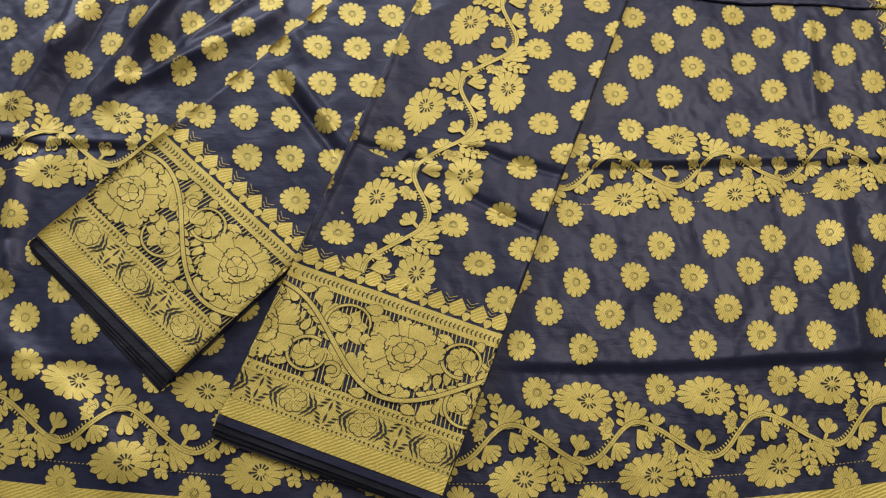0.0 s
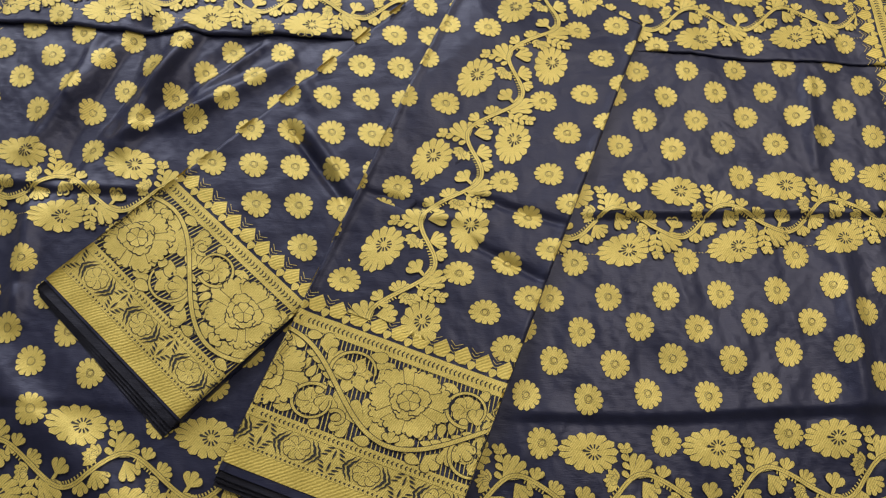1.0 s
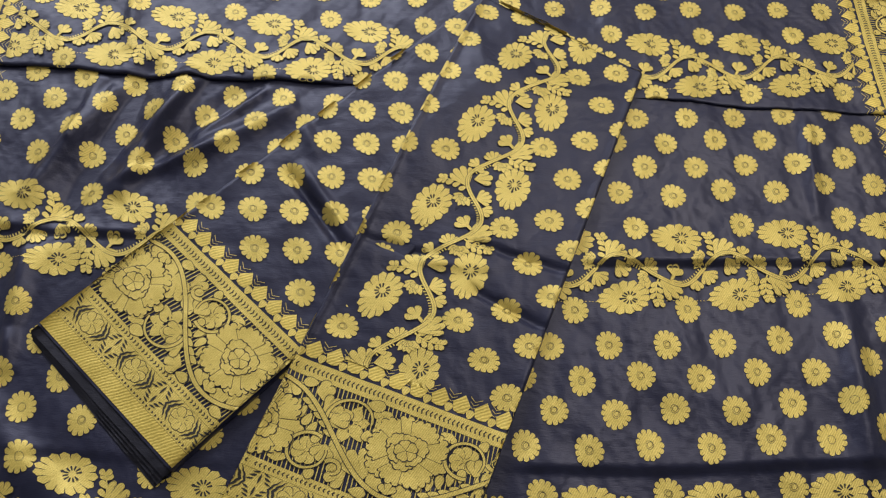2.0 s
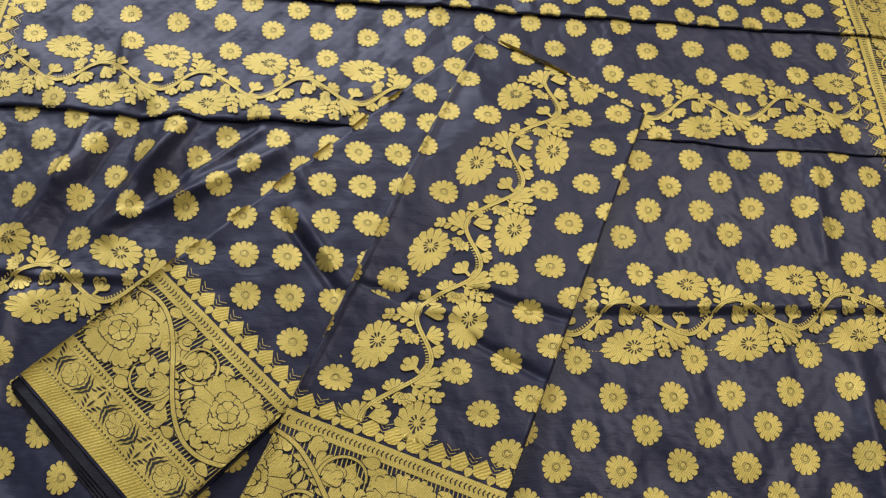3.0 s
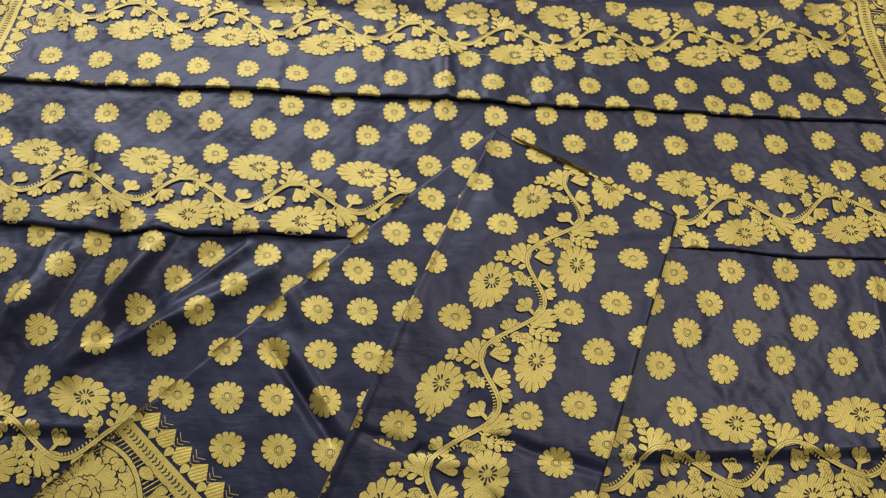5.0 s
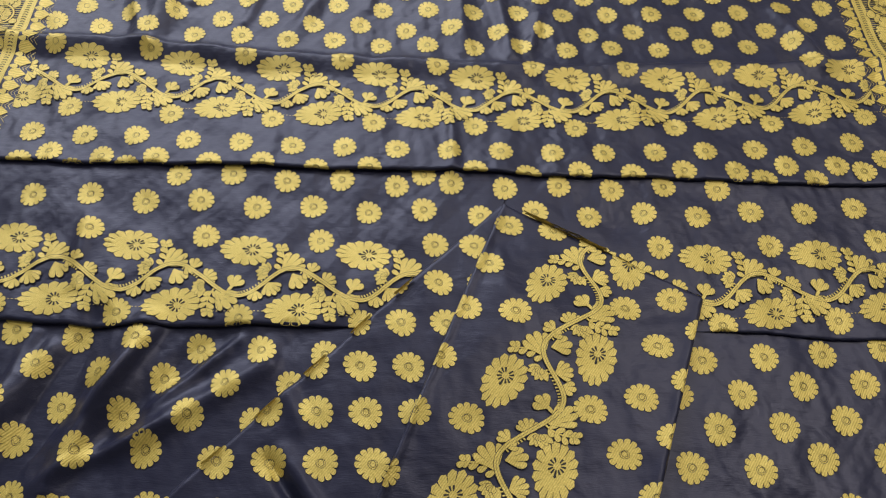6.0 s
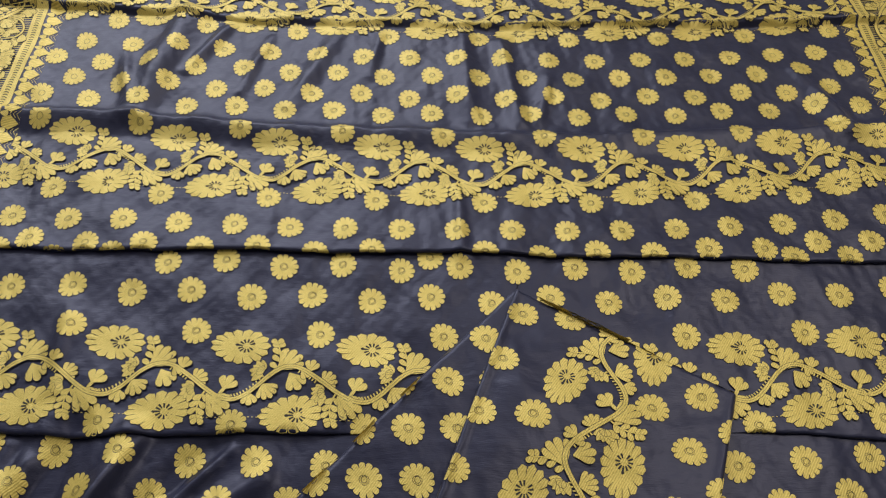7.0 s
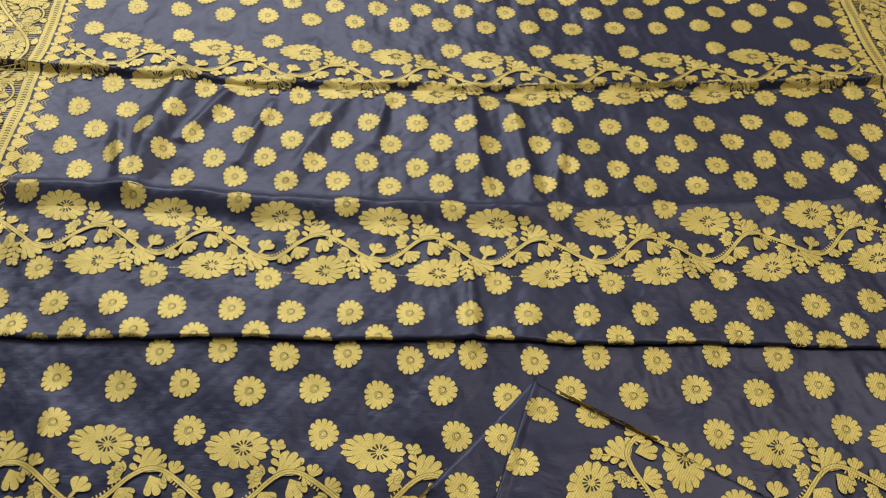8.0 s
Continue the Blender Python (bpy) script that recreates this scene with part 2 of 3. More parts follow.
def cloth_height(x, y):
    yy = y - 0.10 * x * x
    folds = 0 * x
    for k, (at, high, front, back) in enumerate(PLEATS):
        d = yy - at - 0.003 * np.sin(7 * x + 2 * k) - 0.0015 * np.sin(23 * x + k)
        rise = smooth(1 + d / front)
        fall = np.exp(-np.maximum(d, 0) / back)
        folds = folds + high * (0.85 + 0.25 * np.sin(5 * x + 1.7 * k)) * np.where(d < 0, rise, fall)
    loose = crease_sum(x, y, WRINKLES) + 0.0016 * lumps(x, y, 0.11, 3) + 0.0009 * lumps(x, y, 0.04, 4) + 0.00028 * lumps(x, y, 0.015, 6)
    under = smooth((np.maximum(inside_l(x, y), inside_r(x, y)) + 0.032) / 0.03)
    return np.maximum(-0.003 + (folds + loose) * (1 - 0.92 * under), FLOOR_Z + 0.0015)


# Overhanging tucks: the cloth beyond each one bulges over the cloth before it. Place and height.
TUCKS = ((0.528, 0.0052), (0.6940, 0.0052))


def tuck_line(k, x):
    return TUCKS[k][0] + 0.0035 * np.sin((9, 6)[k] * x + (0.6, 2.0)[k]) * (1, 0.4)[k] + 0.001 * np.sin(31 * x + k)


# Offsets fitted so the woven flowers meet their places in the camera's view: middle and half-width along the cloth,
# then drifts in mm by powers of the place across (outer) and along (inner).
DRIFTS = {"near": (0.30, 0.25, ((-1.2, -2.3, 0.8), (-0.5, 0.0, 0.3), (5.6, 2.3, 1.2), (-1.7, 0.4, 0.2)), ((2.0, 1.7, 0.7), (-6.1, -1.4, -2.6), (2.8, -1.0, -0.1), (5.6, 1.3, 1.0))),
          "middle": (0.61, 0.08, ((-0.7, 0.4), (-1.5, 1.9), (1.7, -0.6), (0.7, 0.2)), ((1.4, -0.2), (-1.7, -1.1), (-7.4, 0.8), (3.7, 0.2))),
          "far": (0.95, 0.25, ((-0.4, 0.3, -1.3), (0.1, 8.6, 4.2), (3.4, -1.4, -1.0), (0.9, 1.6, 2.4)), ((-0.5, 1.8, 3.0), (-3.1, -4.8, -2.9), (0.3, 4.7, 0.3), (5.4, -1.8, 0.7))),
          "left": (-0.03, 0.06, ((-0.6, -1.9), (-4.0, 1.3), (0.5,)), ((2.6, 2.3), (7.0, 0.6), (1.0,))),
          "right": (0.55, 0.08, ((2.1, 0.0), (-0.8, 2.5), (-3.6,)), ((0.5, 0.7), (-0.9, -0.1), (0.2,)))}


def drift(which, X, Y):
    mid, half, across, along = DRIFTS[which]
    u, w = np.clip(X, -0.42, 0.42) / 0.4, np.clip((Y - mid) / half, -1.15, 1.15)
    return [0.001 * sum(c * u ** i * w ** j for i, row in enumerate(table) for j, c in enumerate(row)) for table in (across, along)]


def lay_strip(k):
    """From the spread cloth's pattern to the room, for the strip beyond tuck k (-1: the nearest one). The rows bow a
    little towards both borders, fitted to the camera's view.
    """
    def lay(X, Y):
        du, dw = drift(("near", "middle", "far")[k + 1], X, Y)
        y = Y + 0.14 * X * X + dw
        X = X + du
        if k < 0:
            return X, y, cloth_height(X, y)
        line, r = tuck_line(k, X), 0.0020
        over = np.maximum(line - y, 0)
        flat = np.maximum(y, line)
        under = smooth((np.maximum(inside_l(X, flat), inside_r(X, flat)) + 0.032) / 0.03)
        bulge = TUCKS[k][1] * (1 - (0.5, 0.0)[k] * smooth((X + 0.02) / 0.2)) * (0.92 + 0.12 * np.sin(6 * X + 2 * k)) * (1 - 0.92 * under)
        z = cloth_height(X, flat) + bulge * np.exp(-(flat - line) / 0.055)
        turn = np.minimum(over / r, np.pi)
        more = np.maximum(over - np.pi * r, 0)
        y = flat - r * np.sin(turn) + 0.5 * more
        z = np.maximum(z - np.minimum(r, bulge / 2) * (1 - np.cos(turn)) - 0.8 * more, cloth_height(X, y) + 0.0004)
        return X, y, z
    return lay


LAYS = (lay_strip(-1), lay_strip(0), lay_strip(1))


def lay_base(X, Y):
    """The lay of the strip to which a shape belongs as a whole."""
    x, y = float(np.mean(X)), float(np.mean(Y + 0.14 * X * X))
    k = sum(y > tuck_line(i, x) - 0.006 for i in (0, 1))
    return LAYS[k](X, Y)


def roll_over(x, y, top, low, edges, inset, r=0.003):
    """Bends what lies past the given folded edges down round them."""
    z = top
    for a, b in edges:
        out = line_side(x, y, a, b)
        dx, dy = b[0] - a[0], b[1] - a[1]
        s = math.hypot(dx, dy)
        over = np.maximum(out + inset, 0)
        x, y = x - over * dy / s, y + over * dx / s
        if inset:
            out, over = np.minimum(out, -inset), 0
        e = np.clip((r + np.minimum(out, 0)) / r, 0, 1)
        z = z - r * (1 - np.sqrt(np.maximum(1 - e * e, 0))) - over
    return x, y, np.maximum(z, low)


L_WRINKLES = ((-0.113, 0.412, -0.062, 0.340, -0.0050, 0.005), (-0.104, 0.418, -0.052, 0.345, 0.0025, 0.006), (-0.110, 0.470, -0.095, 0.440, 0.003, 0.008))
R_WRINKLES = ((0.060, 0.345, 0.150, 0.318, -0.0024, 0.0040), (0.055, 0.300, 0.125, 0.262, -0.0026, 0.0040), (-0.040, 0.345, 0.010, 0.333, -0.0024, 0.004), (0.010, 0.325, 0.070, 0.322, 0.0012, 0.005))


def lay_left(X, Y, inset=0.0):
    """The under panel; X runs away from its gold end."""
    x, y = from_l(X, Y)
    du, dw = drift("left", X, Y)
    x, y = x + du, y + dw
    low = cloth_height(x, y) + 0.0006
    thick = 0.0080 * (0.35 + 0.65 * smooth(-line_side(x, y, R_QUAD[2], R_QUAD[3]) / 0.10))
    top = low + thick + crease_sum(x, y, L_WRINKLES) + 0.0045 * np.exp(-((0.045 - Y) / 0.006) ** 2) + 0.0007 * lumps(x, y, 0.05, 9) + 0.0002 * lumps(x, y, 0.018, 10)
    return roll_over(x, y, top, low, ((from_l(0.36, 0.045), from_l(-0.19, 0.045)), (from_l(-0.19, -0.124), from_l(0.36, -0.124))), inset)


def panel_plan(X, Y):
    X = X - 0.076 * (Y - 0.537)
    dx, dy = X + 0.401, Y - 0.537
    return 0.010 + dx * COS_R - dy * SIN_R, 0.230 + dx * SIN_R + dy * COS_R


def lay_right(X, Y, inset=0.0):
    """The upper panel, in the same pattern coordinates as the spread cloth."""
    x, y = panel_plan(X, Y)
    du, dw = drift("right", X, Y)
    x, y = x + du, y + dw
    low = cloth_height(x, y) + 0.0006
    stack = 0.0085 * smooth((inside_l(x, y) + 0.004) / 0.10)
    a, b, c, d = R_QUAD
    thick = 0.0085 * (0.4 + 0.6 * smooth(-line_side(x, y, c, d) / 0.10))
    top = low + thick + stack + crease_sum(x, y, R_WRINKLES) + 0.0016 * np.exp(-(np.maximum(-line_side(x, y, b, c), 0) / 0.006) ** 2) + 0.0036 * np.exp(-(np.maximum(-line_side(x, y, d, a), 0) / 0.005) ** 2) + 0.0006 * lumps(x, y, 0.06, 12) + 0.0002 * lumps(x, y, 0.02, 13)
    return roll_over(x, y, top, low + stack, ((b, c), (c, d), (d, a)), inset)


def on_left(X, Y):
    return lay_left(X, Y, 0.0008)


def on_right(X, Y):
    return lay_right(X, Y, 0.0008)


# ---------------------------------------------------------------- room
def wall_piece(name, x0, x1, y0, y1, z0, z1, mat=WALL):
    bm = bmesh.new()
    box(bm, x0, x1, y0, y1, z0, z1)
    return tagged(part(name, bm, mat), "plain painted wall closing the room", "wall", kind="structure")


RX0, RX1, RY0, RZ = -2.2, 2.2, -1.8, 2.7
bm = bmesh.new()
box(bm, RX0 - 0.1, RX1 + 0.1, RY0 - 0.1, WALL_Y + 0.1, FLOOR_Z - 0.1, FLOOR_Z)
tagged(part("floor", bm, FLOOR), "plain pale floor beneath the spread cloth", "floor", kind="structure")
bm = bmesh.new()
box(bm, RX0 - 0.1, RX1 + 0.1, RY0 - 0.1, WALL_Y + 0.1, RZ, RZ + 0.1)
tagged(part("ceiling", bm, WALL), "plain white ceiling above the room", "ceiling", kind="structure")
wall_piece("wall_west", RX0 - 0.1, RX0, RY0, WALL_Y, 0, RZ)
wall_piece("wall_east", RX1, RX1 + 0.1, RY0, WALL_Y, 0, RZ)
wall_piece("wall_south", RX0 - 0.1, RX1 + 0.1, RY0 - 0.1, RY0, 0, RZ)
bm = bmesh.new()
wx0, wx1, wz0, wz1 = WIN_X - WIN_W / 2, WIN_X + WIN_W / 2, WIN_Z - WIN_H / 2, WIN_Z + WIN_H / 2
for x0, x1, z0, z1 in ((RX0 - 0.1, wx0, 0, RZ), (wx1, RX1 + 0.1, 0, RZ), (wx0, wx1, 0, wz0), (wx0, wx1, wz1, RZ)):
    box(bm, x0, x1, WALL_Y, WALL_Y + 0.1, z0, z1)
tagged(part("wall_north", bm, WALL), "plain painted wall with a window opening", "wall", kind="structure")

bm = bmesh.new()
for x0, x1, z0, z1 in ((wx0, wx1, wz0, wz0 + 0.05), (wx0, wx1, wz1 - 0.05, wz1), (wx0, wx0 + 0.05, wz0 + 0.05, wz1 - 0.05), (wx1 - 0.05, wx1, wz0 + 0.05, wz1 - 0.05)):
    box(bm, x0, x1, WALL_Y + 0.03, WALL_Y + 0.08, z0, z1)
tagged(part("window_1", bm, WOOD), "plain white window frame in the wall", "window", kind="structure")
# Box added on the ceiling to house the unseen fill lamp.
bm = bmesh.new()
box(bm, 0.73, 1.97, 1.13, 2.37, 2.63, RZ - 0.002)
tagged(part("fill_lamp_box", bm, WOOD), "square white box added out of view above the fill lamp", "lamp", kind="structure")

# ---------------------------------------------------------------- woven motifs
PITCH = 0.1


def buti(cx, cy):
    """A small round woven flower: stubby petals parted by narrow slits and a drop-shaped heart drawn in dark thread."""
    p = Pattern()
    turn, size, wide = 0.25 + random.uniform(-0.12, 0.12), random.uniform(0.97, 1.03), random.uniform(0.97, 1.03)
    cx, cy = cx + random.uniform(-0.0005, 0.0005), cy + random.uniform(-0.0005, 0.0005)
    rx, ry = 0.0121 * size * wide, 0.0130 * size / wide

    def rim(a):
        k = 0.66 + 0.34 * abs(math.sin(6.5 * a)) ** 0.24
        k *= 1 + 0.04 * math.cos(3 * a + 0.7) - 0.05 * math.exp(-(math.sin(a) / 0.3) ** 2)
        return (rx * k * math.cos(a + turn), ry * k * math.sin(a + turn))

    def heart(a):
        k = 1 + 0.45 * max(math.cos(a - 0.6), 0.0) ** 3
        return (0.0018 * k * math.cos(a), 0.0020 * k * math.sin(a))

    p.polar(cx, cy, rim, 130, 0.30, 2)
    # the gold between the petals and the dark line of the heart, then the gold drop itself
    p.polar(cx, cy, lambda a: tuple(0.305 * c for c in rim(a)), 26, 0.0, 1, -0.00001)
    p.lines = Pattern()
    p.lines.polar(cx, cy, lambda a: tuple(1.15 * c for c in heart(a)), 18, 0.84, 1, 0.00012)
    return p


def flower(cx, cy, turn):
    """A long petalled flower head of the climbing vine, its tip towards smaller x; each petal has a notched rim."""
    p = Pattern()
    ct, st = math.cos(turn), math.sin(turn)

    def rim(a):
        k = 0.76 + 0.24 * abs(math.sin(7.5 * a)) ** 0.30
        k *= 1 + 0.02 * math.cos(30 * a) + 0.03 * math.sin(2 * a + 0.4)
        x, y = 0.0238 * k * math.cos(a), 0.0160 * k * math.sin(a) * (1 + 0.12 * math.cos(a))
        return (ct * x - st * y, st * x + ct * y)

    p.polar(cx, cy, rim, 180, 0.0, 3)
    # short dark slits running in between the petals
    p.lines = Pattern()
    for i in range(15):
        x, y = rim(i * 2 * math.pi / 15)
        p.lines.ribbon([(cx + f * x, cy + f * y) for f in (0.80, 0.92, 1.05)], [0.0002, 0.0004, 0.0007], 0.0001)
    return p


def flower_eye(cx, cy, turn):
    p = Pattern()
    p.eye(cx, cy, 0.0070, turn, 0.00012)
    return p


def stem_y(x):
    a = 2 * np.pi * (x - 0.0895) / PITCH
    return -0.0035 + 0.0146 * np.cos(a) - 0.0014 * np.sin(2 * a)


# Leaves of one repeat: base, tip, width, fingers.
VINE_LEAVES = ((0.0770, 0.0075, 0.0915, 0.0240, 0.0175, 4), (0.1005, 0.0070, 0.1042, 0.0172, 0.0100, 3), (0.0855, 0.0060, 0.0945, -0.0085, 0.0130, 3), (0.0118, -0.0030, 0.0218, 0.0035, 0.0165, 5),
               (0.0325, -0.0155, 0.0375, -0.0080, 0.0030, 1), (0.0360, -0.0095, 0.0415, 0.0022, 0.0150, 3), (0.0655, -0.0045, 0.0740, -0.0160, 0.0165, 5), (0.0565, -0.0120, 0.0580, -0.0235, 0.0105, 3),
               (0.0235, -0.0130, 0.0410, -0.0285, 0.0170, 4), (0.0950, 0.0085, 0.0995, 0.0010, 0.0060, 2))


def sprig(p, bx, by, tx, ty, bend, size):
    """A curved stalk with small curled leaves on both sides, between a flower and the stem."""
    t = np.linspace(0, 1, 9)
    nx, ny = -(ty - by), tx - bx
    xs, ys = bx + (tx - bx) * t + bend * nx * t * (1 - t) * 4, by + (ty - by) * t + bend * ny * t * (1 - t) * 4
    for i in (1, 3, 5, 7, 8):
        a = math.atan2(ty - by, tx - bx)
        for side in (-1, 1):
            b = a + side * 0.85
            k = size * (1.0 if i < 7 else 0.75)
            p.leaf(xs[i], ys[i], xs[i] + k * math.cos(b), ys[i] + k * math.sin(b), size * 0.55, outline=0.0003)
    p.ribbon(np.c_[xs, ys], np.linspace(0.0015, 0.0009, 9), 0.00058)


def vine(x0, y0):
    """One repeat of the vine: the corded stem with its lobed leaves, half rosettes and the sprigs to both flowers."""
    p = Pattern()
    for cx, cy, a0 in ((0.0655, 0.0060, 1.75), (0.0140, -0.0105, 2.35)):
        for k in range(6):
            a, far = a0 + k * 0.42, 0.0104 + 0.0012 * (k % 2)
            p.leaf(x0 + cx + 0.0012 * math.cos(a), y0 + cy + 0.0012 * math.sin(a), x0 + cx + far * math.cos(a), y0 + cy + far * math.sin(a), 0.0056, outline=0.0003, pointed=True)
        for k in range(4):
            a = a0 + 0.2 + k * 0.5
            p.leaf(x0 + cx, y0 + cy, x0 + cx + 0.0055 * math.cos(a), y0 + cy + 0.0055 * math.sin(a), 0.0030, outline=0.0003)
    sprig(p, x0 + 0.0750, y0 + 0.0055, x0 + 0.0735, y0 + 0.0310, -0.12, 0.0080)
    sprig(p, x0 + 0.0225, y0 - 0.0120, x0 + 0.0210, y0 - 0.0345, -0.12, 0.0078)
    for bx, by, tx, ty, w, n in VINE_LEAVES:
        p.leaf(x0 + bx, y0 + by, x0 + bx + 1.02 * (tx - bx), y0 + by + 1.02 * (ty - by), w * 0.95, n, outline=0.0003)
    # fine barbs along the outer side of the rising stem, and a shorter row inside the crest
    for first, count, side in ((0.040, 13, 1), (0.094, 7, -1)):
        for k in range(count):
            x = first + k * 0.0022
            y = stem_y(np.array(x)) + side * 0.0012
            p.ribbon([(x0 + x, y0 + y), (x0 + x - 0.0006, y0 + y + side * 0.0014), (x0 + x - 0.0016, y0 + y + side * 0.0030)], 0.0011, 0.00058)
    xs = np.linspace(0, PITCH, 61)
    p.lines.ribbon(np.c_[x0 + xs, y0 + stem_y(xs)], 0.0042, 0.00060)
    for off, w in ((-0.0009, 0.0016), (0.0009, 0.0016)):
        slope = np.gradient(stem_y(xs), xs)
        n = np.sqrt(1 + slope ** 2)
        p.ribbon(np.c_[x0 + xs - off * slope / n, y0 + stem_y(xs) + off / n], w, 0.00064)
    return p


UP_DX, UP_DY, LO_DX, LO_DY = 0.049, 0.0290, 0.095, -0.0295


def vine_band(x0, y0, count, place, parent, dotted=True):
    """A row of vine repeats with an upper and a lower flower in each; x0 is a multiple of the repeat."""
    for k in range(count):
        x = x0 + k * PITCH
        vine(x, y0).mesh("vine", place, GOLD, parent, "gold woven leafy vine")
        if dotted:
            p = Pattern()
            for i in range(17):
                a = x + LO_DX + 0.023 + i * 0.0031
                p.ribbon([(a, y0 - 0.033), (a + 0.0006, y0 - 0.033), (a + 0.0013, y0 - 0.033)], 0.0006)
            p.mesh("dotted_thread", place, GOLD, parent)
        for dx, dy, turn in ((UP_DX, UP_DY, -0.16), (LO_DX, LO_DY, 0.12)):
            head = flower(x + dx - 0.005, y0 + dy, turn).mesh("vine_flower", place, GOLD, parent, "gold woven flower with dark heart")
            flower_eye(x + dx, y0 + dy, turn).mesh("flower_heart", place, DARK, head)


# The border's layout, from the gold selvage end (0) to the tips of the triangles.
H_TWILL, H_CHAIN1, H_SMALL, H_CHAIN2, H_VINE, H_CHAIN3, H_TOP = 0.0153, 0.0198, 0.0415, 0.0505, 0.129, 0.1428, 0.1635


def strip(s0, s1, h0, h1, step=0.004):
    p = Pattern()
    n = max(2, int((s1 - s0) / step) + 1)
    m = max(2, int((h1 - h0) / 0.004) + 1)
    s, h = np.linspace(s0, s1, n), np.linspace(h0, h1, m)
    xy = [(b, a) for b in h for a in s]
    p.add(xy, [(j * n + i, j * n + i + 1, (j + 1) * n + i + 1, (j + 1) * n + i) for j in range(m - 1) for i in range(n - 1)], 0.0)
    return p


def chain_marks(s0, s1, h0, h1, step=0.0036):
    p = Pattern()
    mid, half = (h0 + h1) / 2, (h1 - h0) / 2
    s = s0
    while s < s1:
        p.ribbon([(mid - half * 0.36, s), (mid, s + 0.0011), (mid + half * 0.36, s)], 0.0011, 0.00012)
        s += step
    return p


DIAMOND = 0.0176


def diamond(s):
    """A ribbed diamond on the border's inner edge."""
    p = Pattern()
    w, low, high = 0.0072, 0.0024, 0.0195
    mid = H_CHAIN3 + 0.0095
    corners = ((high - 0.0095, 0.0), (0.0015, w), (-0.0060, w * 0.62), (low - 0.0095, 0.0), (-0.0060, -w * 0.62), (0.0015, -w))

    def r(a):
        k = a / (2 * math.pi) * 6
        i, t = int(k) % 6, k - int(k)
        (x0, y0), (x1, y1) = corners[i], corners[(i + 1) % 6]
        return (x0 + (x1 - x0) * t, y0 + (y1 - y0) * t)

    p.polar(mid, s, r, 24, 0.0, 2, 0.0)
    return p


def bud(s):
    p = Pattern()
    q = s + DIAMOND / 2
    p.leaf(H_CHAIN3 + 0.0004, q, H_CHAIN3 + 0.0085, q, 0.0062)
    return p


def chevron(s):
    p = Pattern()
    q = s + DIAMOND / 2
    for i in range(3):
        h, w = H_CHAIN3 + 0.010 + i * 0.0032, 0.0018 + 0.0016 * i
        p.ribbon([(h + w * 0.75, q - w), (h, q), (h + w * 0.75, q + w)], 0.00045)
    return p


def joined(patterns):
    out = Pattern()
    for p in patterns:
        out.v += p.v
        out.f += [tuple(i + out.n for i in f) for f in p.f]
        out.n += p.n
    return out


def hatch(s0, s1):
    """Fine slanting gold threads of the border's ground."""
    p = Pattern()
    s = s0
    while s < s1:
        p.ribbon([(H_CHAIN2, s), ((H_CHAIN2 + H_VINE) / 2, s + 0.008), (H_VINE, s + 0.016)], 0.0008, -0.0001)
        s += 0.0034
    return p


def small_flower(s):
    p = Pattern()
    h = (H_CHAIN1 + H_SMALL) / 2
    for i in range(8):
        a = i * math.pi / 4
        p.leaf(h + 0.001 * math.cos(a), s + 0.001 * math.sin(a), h + 0.0098 * math.cos(a), s + 0.0104 * math.sin(a), 0.0068, outline=0.0005)
    p.bloom(h, s, 0.0019, 0.0019, 5, 0, 0.85, per=4, rings=1, lift=0.00016)
    return p


def small_arcs(s):
    """Dark wavy crescents on both sides of a small flower, and the slits that part the gold leaves between two of them."""
    p = Pattern()
    h = (H_CHAIN1 + H_SMALL) / 2
    t = np.linspace(-1, 1, 17)
    for side in (-1, 1):
        for k in range(2):
            out = 0.0142 + 0.0036 * k
            p.ribbon(np.c_[h + 0.0102 * t, s + side * (out - 0.0062 * np.abs(t) ** 1.4 + 0.0004 * np.cos(t * 14))], 0.0003 + (0.0020 - 0.0005 * k) * (1 - t * t), 0.00008)
        # leaf slits slanting towards the middle between two flowers
        for e in (-1, 1):
            for a, b, w in ((0.0020, 0.0175, 0.0013), (0.0062, 0.0190, 0.0017), (0.0102, 0.0205, 0.0013)):
                u = np.linspace(0, 1, 7)
                p.ribbon(np.c_[h + e * 0.80 * (a + 0.0012 + 0.0022 * u), s + side * (b + 0.0085 * u - 0.0030 * u * u)], 0.0002 + w * np.sin(np.pi * u), 0.00008)
    for e in (-1, 1):
        u = np.linspace(0, 1, 7)
        p.ribbon(np.c_[h + e * (0.0010 + 0.0085 * u), s + 0.0275 + 0 * u], 0.0002 + 0.0016 * np.sin(np.pi * u), 0.00008)
    return p


